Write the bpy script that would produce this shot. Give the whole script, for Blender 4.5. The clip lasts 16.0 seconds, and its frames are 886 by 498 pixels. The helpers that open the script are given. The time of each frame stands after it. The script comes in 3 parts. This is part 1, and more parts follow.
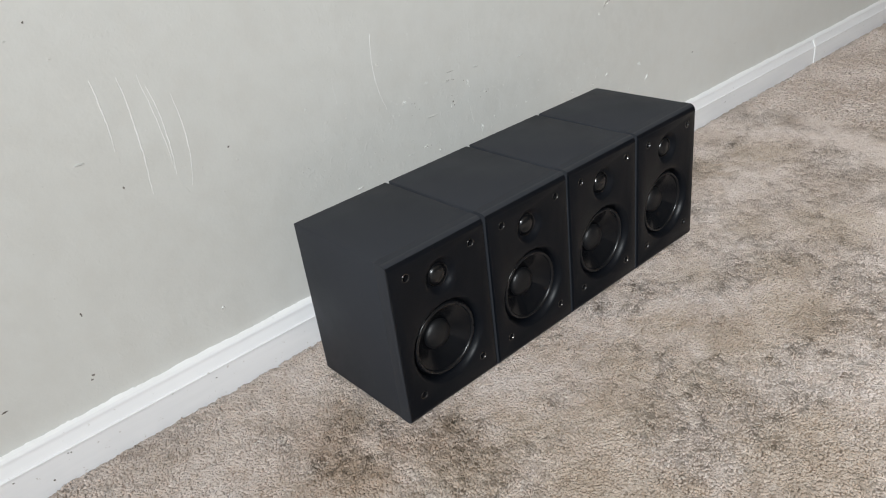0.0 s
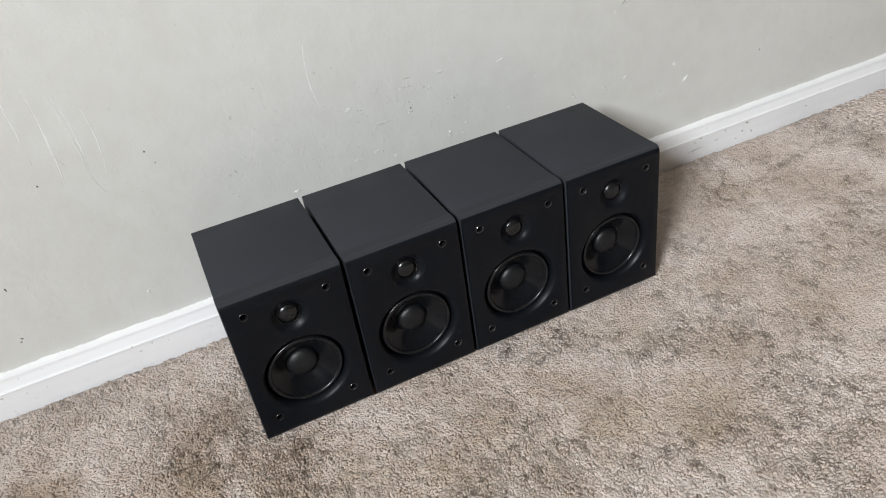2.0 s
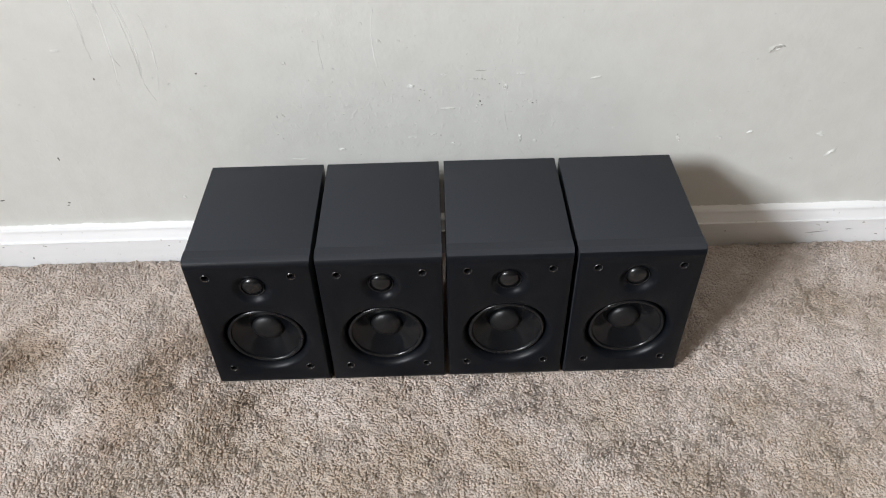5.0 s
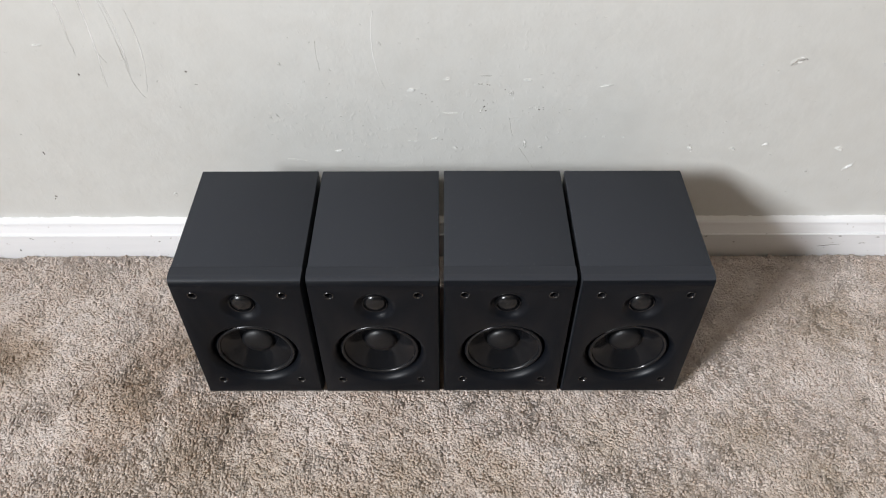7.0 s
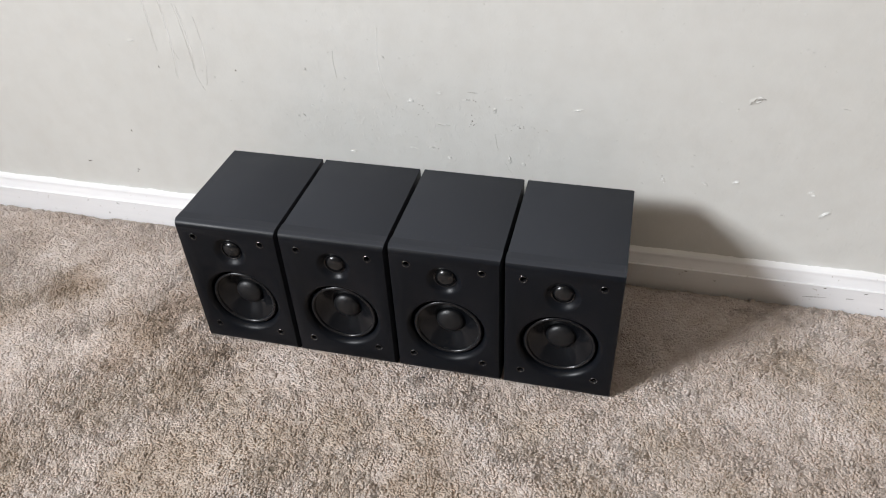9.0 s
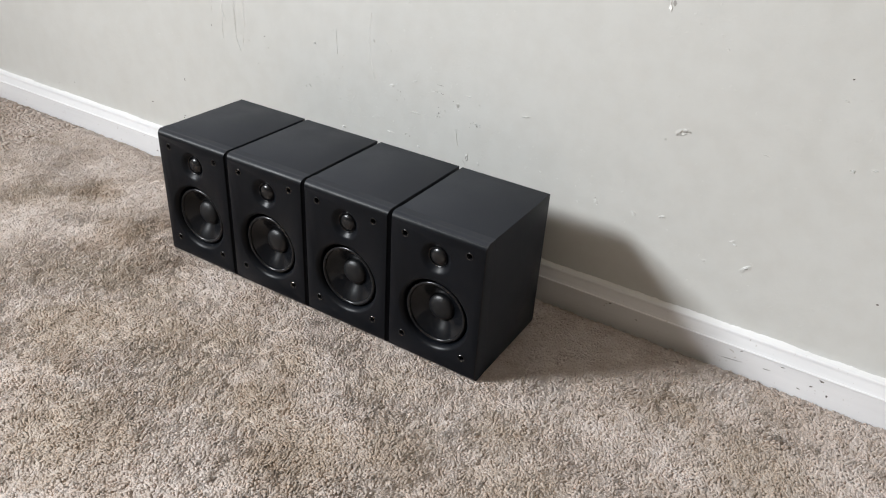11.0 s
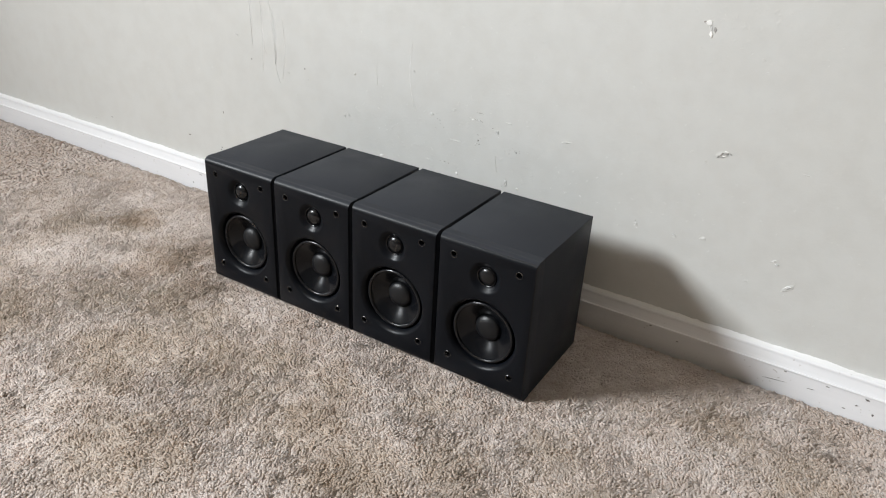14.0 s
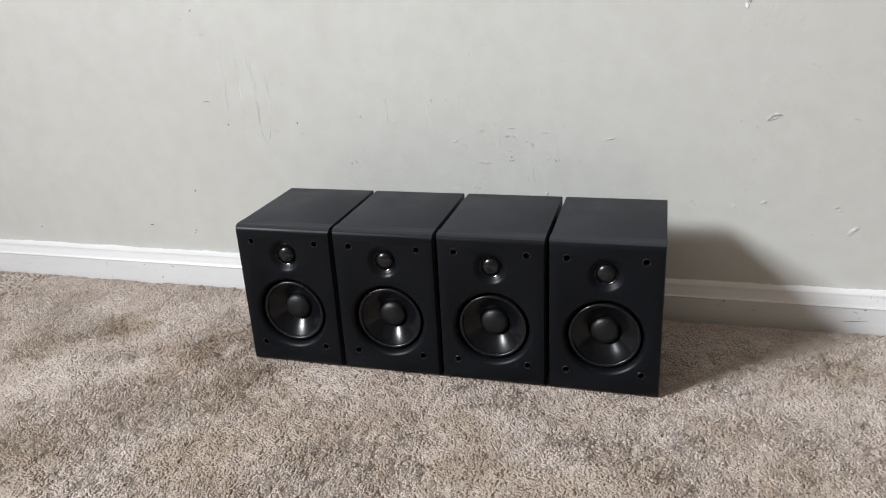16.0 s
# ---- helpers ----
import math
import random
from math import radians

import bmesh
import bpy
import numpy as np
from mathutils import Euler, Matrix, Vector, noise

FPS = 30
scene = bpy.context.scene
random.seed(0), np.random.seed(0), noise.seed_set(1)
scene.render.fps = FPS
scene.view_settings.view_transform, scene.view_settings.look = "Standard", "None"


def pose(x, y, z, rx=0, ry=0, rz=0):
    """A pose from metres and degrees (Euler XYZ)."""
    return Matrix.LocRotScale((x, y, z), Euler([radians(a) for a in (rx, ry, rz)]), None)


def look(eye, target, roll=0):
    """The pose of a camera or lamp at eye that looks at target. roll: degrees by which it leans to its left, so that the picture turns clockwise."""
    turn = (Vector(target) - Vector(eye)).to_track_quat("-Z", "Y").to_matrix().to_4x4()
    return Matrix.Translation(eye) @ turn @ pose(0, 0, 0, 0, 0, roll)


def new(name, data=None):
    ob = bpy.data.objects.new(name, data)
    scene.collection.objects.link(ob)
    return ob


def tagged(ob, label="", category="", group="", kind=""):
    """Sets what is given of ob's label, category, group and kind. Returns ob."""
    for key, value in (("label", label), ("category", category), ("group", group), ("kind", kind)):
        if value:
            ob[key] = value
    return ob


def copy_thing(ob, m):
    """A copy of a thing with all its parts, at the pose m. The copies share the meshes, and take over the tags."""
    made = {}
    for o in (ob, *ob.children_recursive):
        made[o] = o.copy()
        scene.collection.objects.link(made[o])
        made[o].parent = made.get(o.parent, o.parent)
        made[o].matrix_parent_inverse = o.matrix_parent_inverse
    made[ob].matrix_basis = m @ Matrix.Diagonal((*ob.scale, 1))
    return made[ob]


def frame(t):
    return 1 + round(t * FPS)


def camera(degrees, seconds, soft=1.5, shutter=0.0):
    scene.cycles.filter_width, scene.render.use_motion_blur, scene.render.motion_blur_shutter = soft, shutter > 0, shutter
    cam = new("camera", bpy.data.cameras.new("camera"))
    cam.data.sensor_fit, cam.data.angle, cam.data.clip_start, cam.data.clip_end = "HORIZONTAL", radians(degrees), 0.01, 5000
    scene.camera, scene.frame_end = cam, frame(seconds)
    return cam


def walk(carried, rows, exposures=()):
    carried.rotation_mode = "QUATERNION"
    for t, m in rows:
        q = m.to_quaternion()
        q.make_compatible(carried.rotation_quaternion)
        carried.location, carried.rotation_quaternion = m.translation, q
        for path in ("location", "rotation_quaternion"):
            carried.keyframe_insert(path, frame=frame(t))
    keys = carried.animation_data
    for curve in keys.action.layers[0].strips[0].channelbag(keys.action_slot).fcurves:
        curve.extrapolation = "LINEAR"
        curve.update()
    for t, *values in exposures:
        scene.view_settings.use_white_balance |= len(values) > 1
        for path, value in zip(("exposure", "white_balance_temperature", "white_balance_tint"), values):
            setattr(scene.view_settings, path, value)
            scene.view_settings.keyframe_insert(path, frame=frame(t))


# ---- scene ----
cam = camera(61.2, 16.0, soft=1.1)
METRES, EYE, TILT, LEAN, TURN = 2.24, 0.613, 0.0, 0.0, -38.6
START_X, START_Y = -0.690, -0.8596
ROWS = [
    (0.0, 0.0, 0.0, 0.0, -3.65, -28.46, 6.76),
    (0.5, 0.036, 0.0123, 0.0131, -1.01, -30.16, 6.5),
    (1.0, 0.0882, 0.0303, 0.0249, 2.96, -31.94, 6.63),
    (1.5, 0.1369, 0.0501, 0.0357, 7.88, -33.5, 7.14),
    (2.0, 0.1787, 0.0654, 0.0454, 13.68, -34.69, 7.58),
    (2.5, 0.2147, 0.0849, 0.0501, 19.61, -35.57, 7.39),
    (3.0, 0.2401, 0.1008, 0.0539, 24.7, -36.42, 6.51),
    (3.5, 0.2571, 0.1152, 0.0599, 28.95, -37.1, 5.11),
    (4.0, 0.2657, 0.1387, 0.0687, 32.88, -38.52, 3.4),
    (6.5, 0.2287, 0.2089, 0.1004, 38.47, -46.2, 0.23),
    (7.0, 0.2288, 0.2085, 0.1006, 38.54, -46.18, 0.11),
    (7.5, 0.2337, 0.2086, 0.1015, 39.48, -45.74, 0.41),
    (8.0, 0.2669, 0.2107, 0.1049, 42.21, -44.33, 1.27),
    (8.5, 0.3191, 0.2175, 0.1018, 47.12, -41.66, 2.19),
    (9.0, 0.3684, 0.2305, 0.0903, 52.63, -38.81, 2.42),
    (9.5, 0.4207, 0.2529, 0.0719, 58.17, -35.9, 1.71),
    (10.0, 0.4638, 0.2799, 0.0535, 63.07, -33.49, 0.52),
    (12.5, 0.5185, 0.3602, 0.0252, 75.7, -29.04, -6.25),
    (13.0, 0.5148, 0.3584, 0.0221, 75.02, -28.82, -5.59),
    (13.5, 0.5131, 0.3359, 0.0256, 73.4, -28.45, -4.47),
    (14.0, 0.5127, 0.2984, 0.0263, 70.75, -27.45, -2.82),
    (14.5, 0.5006, 0.2572, 0.0153, 66.99, -25.88, -0.79),
    (15.0, 0.4762, 0.2184, 0.0022, 62.56, -24.18, 1.24),
    (15.5, 0.4508, 0.187, -0.01, 58.16, -22.59, 2.66),
    (16.0, 0.4276, 0.1613, -0.0186, 54.19, -21.41, 3.01),
]
EXPOSURES = [(0.0, -0.30, 6480, 7.5), (1.0, -0.18, 6490, 8.2), (2.5, -0.12, 6500, 8.5), (4.0, -0.05, 6510, 8.8), (6.5, 0.0, 6520, 10), (9.0, 0.02, 6560, 11), (10.0, 0.01, 6520, 9.8), (12.5, 0.0, 6520, 9), (14.0, 0.0, 6500, 8.6), (16.0, -0.12, 6500, 9)]
walk(cam, [(t, pose(START_X, START_Y, EYE, TILT, LEAN, TURN) @ pose(METRES * x, METRES * y, METRES * z, 90 + pitch, roll, yaw)) for t, x, y, z, yaw, pitch, roll in ROWS], EXPOSURES)

# ---- world and light ----
WORLD_STRENGTH, WINDOW_WATTS = 0.05, 104.0
ROOM_L, ROOM_R, ROOM_F, ROOM_H = -2.5, 5.5, -5.5, 2.7     # inner faces of the room; the back wall's face is y = 0
WIN_Y0, WIN_Y1, WIN_Z0, WIN_Z1 = -3.0, -1.9, 1.65, 2.62

world = bpy.data.worlds.new("sky")
scene.world = world
world.use_nodes = True
wn = world.node_tree.nodes
sky = wn.new("ShaderNodeTexSky")
sky.sky_type, sky.sun_disc = "NISHITA", False
sky.sun_elevation, sky.sun_rotation = radians(35), radians(120)
world.node_tree.links.new(sky.outputs[0], wn["Background"].inputs[0])
wn["Background"].inputs[1].default_value = WORLD_STRENGTH

lamp = bpy.data.lights.new("window_daylight", "AREA")
lamp.shape, lamp.size, lamp.size_y, lamp.spread = "RECTANGLE", 0.75, 0.70, radians(110)
lamp.energy, lamp.color = WINDOW_WATTS, (0.945, 0.98, 1.02)
daylight = new("window_daylight", lamp)
win_mid = Vector((ROOM_L + 0.12, (WIN_Y0 + WIN_Y1) / 2, 2.20))
daylight.matrix_world = look(win_mid, (1.8, -0.95, 0.2))     # the sky's light falls in slanting downwards


# ---- materials ----
def material(name, base, rough=0.5, metal=0.0, spec=0.5):
    mat = bpy.data.materials.new(name)
    mat.use_nodes = True
    b = mat.node_tree.nodes["Principled BSDF"]
    b.inputs["Base Color"].default_value = (*base, 1)
    b.inputs["Roughness"].default_value = rough
    b.inputs["Metallic"].default_value = metal
    b.inputs["Specular IOR Level"].default_value = spec
    return mat


def node(mat, kind, **inputs):
    n = mat.node_tree.nodes.new(kind)
    for key, value in inputs.items():
        n.inputs[key.replace("_", " ")].default_value = value
    return n


def link(mat, a, b):
    mat.node_tree.links.new(a, b)


def bsdf(mat):
    return mat.node_tree.nodes["Principled BSDF"]


def noise_at(mat, scale, detail=4.0, rough=0.55, stretch=(1, 1, 1)):
    pos = node(mat, "ShaderNodeNewGeometry")
    mp = node(mat, "ShaderNodeMapping")
    mp.inputs["Scale"].default_value = stretch
    link(mat, pos.outputs["Position"], mp.inputs["Vector"])
    n = node(mat, "ShaderNodeTexNoise", Scale=scale, Detail=detail, Roughness=rough)
    link(mat, mp.outputs["Vector"], n.inputs["Vector"])
    return n


def ramp(mat, source, stops):
    r = node(mat, "ShaderNodeValToRGB")
    els = r.color_ramp.elements
    while len(els) < len(stops):
        els.new(0.5)
    for e, (p, c) in zip(els, stops):
        e.position, e.color = p, (*c, 1)
    link(mat, source, r.inputs["Fac"])
    return r


def mixed(mat, fac, a, b, mode="MIX"):
    m = mat.node_tree.nodes.new("ShaderNodeMix")
    m.data_type, m.blend_type = "RGBA", mode
    for sock, v in ((m.inputs[0], fac), (m.inputs[6], a), (m.inputs[7], b)):
        if isinstance(v, bpy.types.NodeSocket):
            link(mat, v, sock)
        elif isinstance(v, tuple):
            sock.default_value = (*v, 1)
        else:
            sock.default_value = v
    return m.outputs[2]


def bumped(mat, layers):
    """layers: (height socket, strength, distance in metres), chained."""
    last = None
    for height, strength, dist in layers:
        b = node(mat, "ShaderNodeBump", Strength=strength, Distance=dist)
        link(mat, height, b.inputs["Height"])
        if last:
            link(mat, last, b.inputs["Normal"])
        last = b.outputs["Normal"]
    link(mat, last, bsdf(mat).inputs["Normal"])


LUMPY = [(0.055, 0.265, 0.07), (-0.190, 0.237, 0.05), (0.095, 0.350, 0.04), (-0.110, 0.230, 0.07), (0.0, 0.195, 0.07), (0.14, 0.20, 0.05)]


def wall_paint():
    m = material("wall_paint", (0.56, 0.545, 0.51), 0.42)
    big, mid, fine = noise_at(m, 2.2, 3), noise_at(m, 26, 5), noise_at(m, 240, 3)
    tone = ramp(m, big.outputs["Fac"], [(0.3, (0.597, 0.597, 0.571)), (0.7, (0.637, 0.641, 0.619))])
    dirt = ramp(m, mid.outputs["Fac"], [(0.35, (0.93, 0.92, 0.91)), (0.6, (1, 1, 1))])
    link(m, mixed(m, 0.5, tone.outputs[0], dirt.outputs[0], "MULTIPLY"), bsdf(m).inputs["Base Color"])
    gloss = ramp(m, mid.outputs["Fac"], [(0.3, (0.34,) * 3), (0.7, (0.5,) * 3)])
    link(m, gloss.outputs[0], bsdf(m).inputs["Roughness"])
    dabs = ramp(m, noise_at(m, 130, 2, 0.5, (1, 1, 0.7)).outputs["Fac"], [(0.58, (0, 0, 0)), (0.68, (1, 1, 1))])
    zone = ramp(m, noise_at(m, 5, 2).outputs["Fac"], [(0.48, (0, 0, 0)), (0.62, (1, 1, 1))])
    # lumps left by glue and old repairs, in a few patches over the baseboard
    where = node(m, "ShaderNodeNewGeometry")
    patchy = zone.outputs[0]
    for px, pz, rad in LUMPY:
        d = node(m, "ShaderNodeVectorMath")
        d.operation = "DISTANCE"
        link(m, where.outputs["Position"], d.inputs[0])
        d.inputs[1].default_value = (px, 0, pz)
        disc = ramp(m, d.outputs["Value"], [(rad * 0.3, (2.2,) * 3), (rad * 1.3, (0, 0, 0))])
        patchy = mixed(m, 1.0, patchy, disc.outputs[0], "LIGHTEN")
    rubbed = mixed(m, 1.0, dabs.outputs[0], patchy, "MULTIPLY")
    bumped(m, [(rubbed, 0.16, 0.0008), (noise_at(m, 11, 3).outputs["Fac"], 0.22, 0.006), (noise_at(m, 85, 4).outputs["Fac"], 0.20, 0.0016), (fine.outputs["Fac"], 0.22, 0.0008)])
    return m


def trim_paint():
    m = material("trim_paint", (0.80, 0.80, 0.79), 0.3)
    streak = noise_at(m, 30, 4, stretch=(0.15, 1, 1.6))
    spots = noise_at(m, 150, 4)
    tone = ramp(m, streak.outputs["Fac"], [(0.3, (0.78, 0.785, 0.80)), (0.65, (0.835, 0.84, 0.855))])
    grime = ramp(m, spots.outputs["Fac"], [(0.27, (0.55, 0.51, 0.46)), (0.32, (1, 1, 1))])
    link(m, mixed(m, 0.6, tone.outputs[0], grime.outputs[0], "MULTIPLY"), bsdf(m).inputs["Base Color"])
    bumped(m, [(streak.outputs["Fac"], 0.2, 0.002), (noise_at(m, 160, 3, stretch=(0.3, 1, 1)).outputs["Fac"], 0.1, 0.0008)])
    return m


def carpet_yarn():
    m = material("carpet_yarn", (0.43, 0.36, 0.29), 0.5, 0, 0.18)
    geo = node(m, "ShaderNodeNewGeometry")
    # Tone differs per tuft; the palest few carry yarn glints in their colour.
    island = ramp(m, geo.outputs["Random Per Island"], [(0.0, (0.535, 0.456, 0.409)), (0.45, (0.560, 0.480, 0.432)), (0.85, (0.582, 0.502, 0.454)), (1.0, (0.650, 0.570, 0.524))])
    patch = ramp(m, noise_at(m, 7, 4, 0.6).outputs["Fac"], [(0.38, (0.84, 0.815, 0.78)), (0.60, (1.0, 1.0, 1.0))])
    col = mixed(m, 1.0, island.outputs[0], patch.outputs[0], "MULTIPLY")
    small = ramp(m, noise_at(m, 38, 3, 0.6).outputs["Fac"], [(0.36, (0.92, 0.90, 0.88)), (0.58, (1.02, 1.02, 1.03))])
    col = mixed(m, 1.0, col, small.outputs[0], "MULTIPLY")
    # olive-brown soiled zones with ragged rims on the paler pile
    def math_node(op, x, y):
        n = node(m, "ShaderNodeMath")
        n.operation = op
        for sock, v in ((n.inputs[0], x), (n.inputs[1], y)):
            if isinstance(v, bpy.types.NodeSocket):
                link(m, v, sock)
            else:
                sock.default_value = v
        return n.outputs[0]
    ragged = math_node("MULTIPLY", math_node("SUBTRACT", noise_at(m, 22, 5, 0.65).outputs["Fac"], 0.5), 0.13)
    for spots, tint in ((CARPET_SOIL, (0.81, 0.785, 0.725)), (CARPET_STAIN, (0.79, 0.735, 0.68))):
        depth = None
        for sx, sy, rad in spots:
            d = node(m, "ShaderNodeVectorMath")
            d.operation = "DISTANCE"
            link(m, geo.outputs["Position"], d.inputs[0])
            d.inputs[1].default_value = (sx, sy, 0)
            inside = math_node("SUBTRACT", rad, d.outputs["Value"])
            depth = inside if depth is None else math_node("MAXIMUM", depth, inside)
        rim = math_node("MULTIPLY_ADD", math_node("ADD", depth, ragged), 16.0)
        rim.node.inputs[2].default_value = 0.5
        soiled = ramp(m, rim, [(0.0, (0, 0, 0)), (1.0, (0.9, 0.9, 0.9))])
        col = mixed(m, soiled.outputs[0], col, mixed(m, 1.0, col, tint, "MULTIPLY"))
    link(m, col, bsdf(m).inputs["Base Color"])
    b = bsdf(m)
    b.inputs["Subsurface Weight"].default_value = 0.4
    b.inputs["Subsurface Radius"].default_value = (1.0, 0.9, 0.82)
    b.inputs["Subsurface Scale"].default_value = 0.003
    bumped(m, [(noise_at(m, 1500, 2).outputs["Fac"], 0.5, 0.0006)])
    return m


def speckled(name, base, rough, bump_scale, bump, spec=0.5, vary=0.08):
    m = material(name, base, rough, 0, spec)
    smear = noise_at(m, 14, 4)
    r = ramp(m, smear.outputs["Fac"], [(0.3, (max(rough - vary, 0.02),) * 3), (0.7, (rough + vary,) * 3)])
    link(m, r.outputs[0], bsdf(m).inputs["Roughness"])
    dust = ramp(m, noise_at(m, 420, 2).outputs["Fac"], [(0.70, base), (0.80, tuple(min(1, c * 1.8 + 0.006) for c in base))])
    link(m, dust.outputs[0], bsdf(m).inputs["Base Color"])
    bumped(m, [(noise_at(m, bump_scale, 2).outputs["Fac"], bump, 0.0004)])
    return m


CARPET_SOIL = [(-0.405, -0.285, 0.040), (-0.340, -0.205, 0.022), (-0.590, -0.222, 0.045), (-0.315, -0.375, 0.060), (-0.385, -0.420, 0.060), (-0.215, -0.395, 0.050), (-0.140, -0.455, 0.065), (-0.240, -0.510, 0.080),
               (-0.045, -0.405, 0.045), (-0.020, -0.480, 0.045), (0.080, -0.475, 0.055), (0.065, -0.390, 0.035), (0.200, -0.340, 0.035), (0.190, -0.510, 0.065), (0.285, -0.435, 0.050), (0.385, -0.340, 0.040), (0.460, -0.430, 0.065),
               (0.675, -0.205, 0.060), (-0.060, -0.640, 0.080), (-0.685, -0.285, 0.045), (-0.275, -0.320, 0.022), (0.560, -0.160, 0.040), (-0.480, -0.560, 0.070)]
CARPET_STAIN = [(-0.382, -0.222, 0.046), (-0.337, -0.270, 0.030), (-0.405, -0.290, 0.045), (-0.300, -0.320, 0.030), (-0.420, -0.347, 0.040), (-0.590, -0.205, 0.040)]
M_WALL, M_TRIM, M_YARN = wall_paint(), trim_paint(), carpet_yarn()
# Unseen ceiling, tinted cream so that its bounce warms the shadows.
M_CEILING = speckled("warm_bounce_ceiling", (0.74, 0.66, 0.54), 0.8, 60, 0.3)
M_CREAM = speckled("off_white_wall_paint", (0.66, 0.63, 0.59), 0.6, 60, 0.3)
# Unseen wall, kept dark so little light bounces onto the cabinet sides.
M_EAST = speckled("dark_low_bounce_wall", (0.10, 0.085, 0.07), 0.7, 60, 0.3)
M_BACKING = speckled("carpet_backing", (0.36, 0.30, 0.25), 0.9, 300, 0.5)
M_CAULK = speckled("white_caulk", (0.86, 0.865, 0.87), 0.35, 120, 0.6)
M_PLASTER = speckled("bare_plaster", (0.86, 0.85, 0.83), 0.8, 300, 0.6)
M_SHADE_SCUFF = speckled("shade_and_scuff_grey", (0.50, 0.50, 0.475), 0.5, 200, 0.4)
M_RIDGE = speckled("scratch_and_lit_rim_paint", (0.80, 0.80, 0.79), 0.5, 200, 0.4)
M_PAPER = speckled("torn_drywall_paper", (0.33, 0.31, 0.28), 0.85, 300, 0.6)
M_SCUFF = speckled("dark_scuff", (0.12, 0.105, 0.095), 0.6, 300, 0.4)
M_PALE_SCUFF = speckled("grey_scuff", (0.36, 0.35, 0.33), 0.6, 300, 0.4)
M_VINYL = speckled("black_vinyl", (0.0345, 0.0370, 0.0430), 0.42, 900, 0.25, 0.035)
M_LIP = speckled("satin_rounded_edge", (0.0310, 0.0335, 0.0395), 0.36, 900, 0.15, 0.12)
M_BAFFLE = speckled("black_satin_plastic", (0.0042, 0.0052, 0.0074), 0.38, 1400, 0.2, 0.16)
M_RUBBER = speckled("black_rubber", (0.0055, 0.006, 0.0075), 0.26, 900, 0.15, 0.42)
M_CONE = speckled("glossy_black_cone", (0.0040, 0.0046, 0.0060), 0.20, 500, 0.05, 0.30, 0.03)
M_CAP = speckled("grained_dust_cap", (0.0055, 0.0060, 0.0072), 0.42, 520, 1.0, 0.4)
M_DOME = speckled("smoky_tweeter_dome", (0.005, 0.0055, 0.0065), 0.26, 1500, 0.1, 0.5, 0.05)
M_SOCKET = speckled("black_gloss_socket", (0.006, 0.006, 0.007), 0.2, 900, 0.1, 0.9)
M_HOLE = material("socket_bore", (0.003, 0.003, 0.003), 0.9)


# ---- mesh helpers ----
def finish(bm, mat, sharp=32):
    me = bpy.data.meshes.new("m")
    bmesh.ops.recalc_face_normals(bm, faces=bm.faces)
    bm.to_mesh(me)
    bm.free()
    me.materials.append(mat)
    me.polygons.foreach_set("use_smooth", [True] * len(me.polygons))
    me.set_sharp_from_angle(angle=radians(sharp))
    return me


def part(name, bm, mat, parent=None, label="", sharp=32):
    ob = new(name, finish(bm, mat, sharp))
    ob.data.name = name
    ob.parent = parent
    return tagged(ob, label)


def box(x0, x1, y0, y1, z0, z1, bevel=0.0, segs=2):
    bm = bmesh.new()
    bmesh.ops.create_cube(bm, size=1, matrix=Matrix.LocRotScale(((x0 + x1) / 2, (y0 + y1) / 2, (z0 + z1) / 2), None, (x1 - x0, y1 - y0, z1 - z0)))
    if bevel:
        bmesh.ops.bevel(bm, geom=bm.edges, offset=bevel, segments=segs, affect="EDGES", profile=0.5)
    return bm


def lathe(profile, cx, cz, steps=64, bm=None, close=True):
    """Turn (radius, y) pairs about the line x = cx, z = cz; a first or last radius of 0 closes to a point."""
    bm = bm or bmesh.new()
    last = None
    for r, y in profile:
        if r == 0:
            ring = [bm.verts.new((cx, y, cz))]
        else:
            ring = [bm.verts.new((cx + r * math.cos(2 * math.pi * k / steps), y, cz + r * math.sin(2 * math.pi * k / steps))) for k in range(steps)]
        if last:
            for k in range(steps):
                a, b = last[k % len(last)], last[(k + 1) % len(last)]
                c, d = ring[(k + 1) % len(ring)], ring[k % len(ring)]
                bm.faces.new([v for n, v in enumerate((a, b, c, d)) if v not in (a, b, c, d)[:n]])
        last = ring
    return bm


# ---- room ----
def wall_slab(name, x0, x1, y0, y1, z0, z1, label, paint):
    return tagged(part(name, box(x0, x1, y0, y1, z0, z1), paint), label, "wall", "", "structure")


T = 0.12
wall_north = wall_slab("wall_north", ROOM_L, ROOM_R, 0, T, -0.05, ROOM_H, "scuffed greige painted drywall with scratches and chips", M_WALL)
wall_slab("wall_east", ROOM_R, ROOM_R + T, ROOM_F - T, T, -0.05, ROOM_H, "unseen dark brown wall closing the room, cuts bounced light", M_EAST)
wall_slab("wall_south", ROOM_L - T, ROOM_R, ROOM_F - T, ROOM_F, -0.05, ROOM_H, "plain off-white painted drywall closing the room", M_CREAM)


def wall_with_window():
    bm = bmesh.new()
    for y0, y1, z0, z1 in ((ROOM_F, WIN_Y0, -0.05, ROOM_H), (WIN_Y1, T, -0.05, ROOM_H), (WIN_Y0, WIN_Y1, -0.05, WIN_Z0), (WIN_Y0, WIN_Y1, WIN_Z1, ROOM_H)):
        b = box(ROOM_L - T, ROOM_L, y0, y1, z0, z1)
        me = bpy.data.meshes.new("t")
        b.to_mesh(me)
        b.free()
        bm.from_mesh(me)
        bpy.data.meshes.remove(me)
    return bm


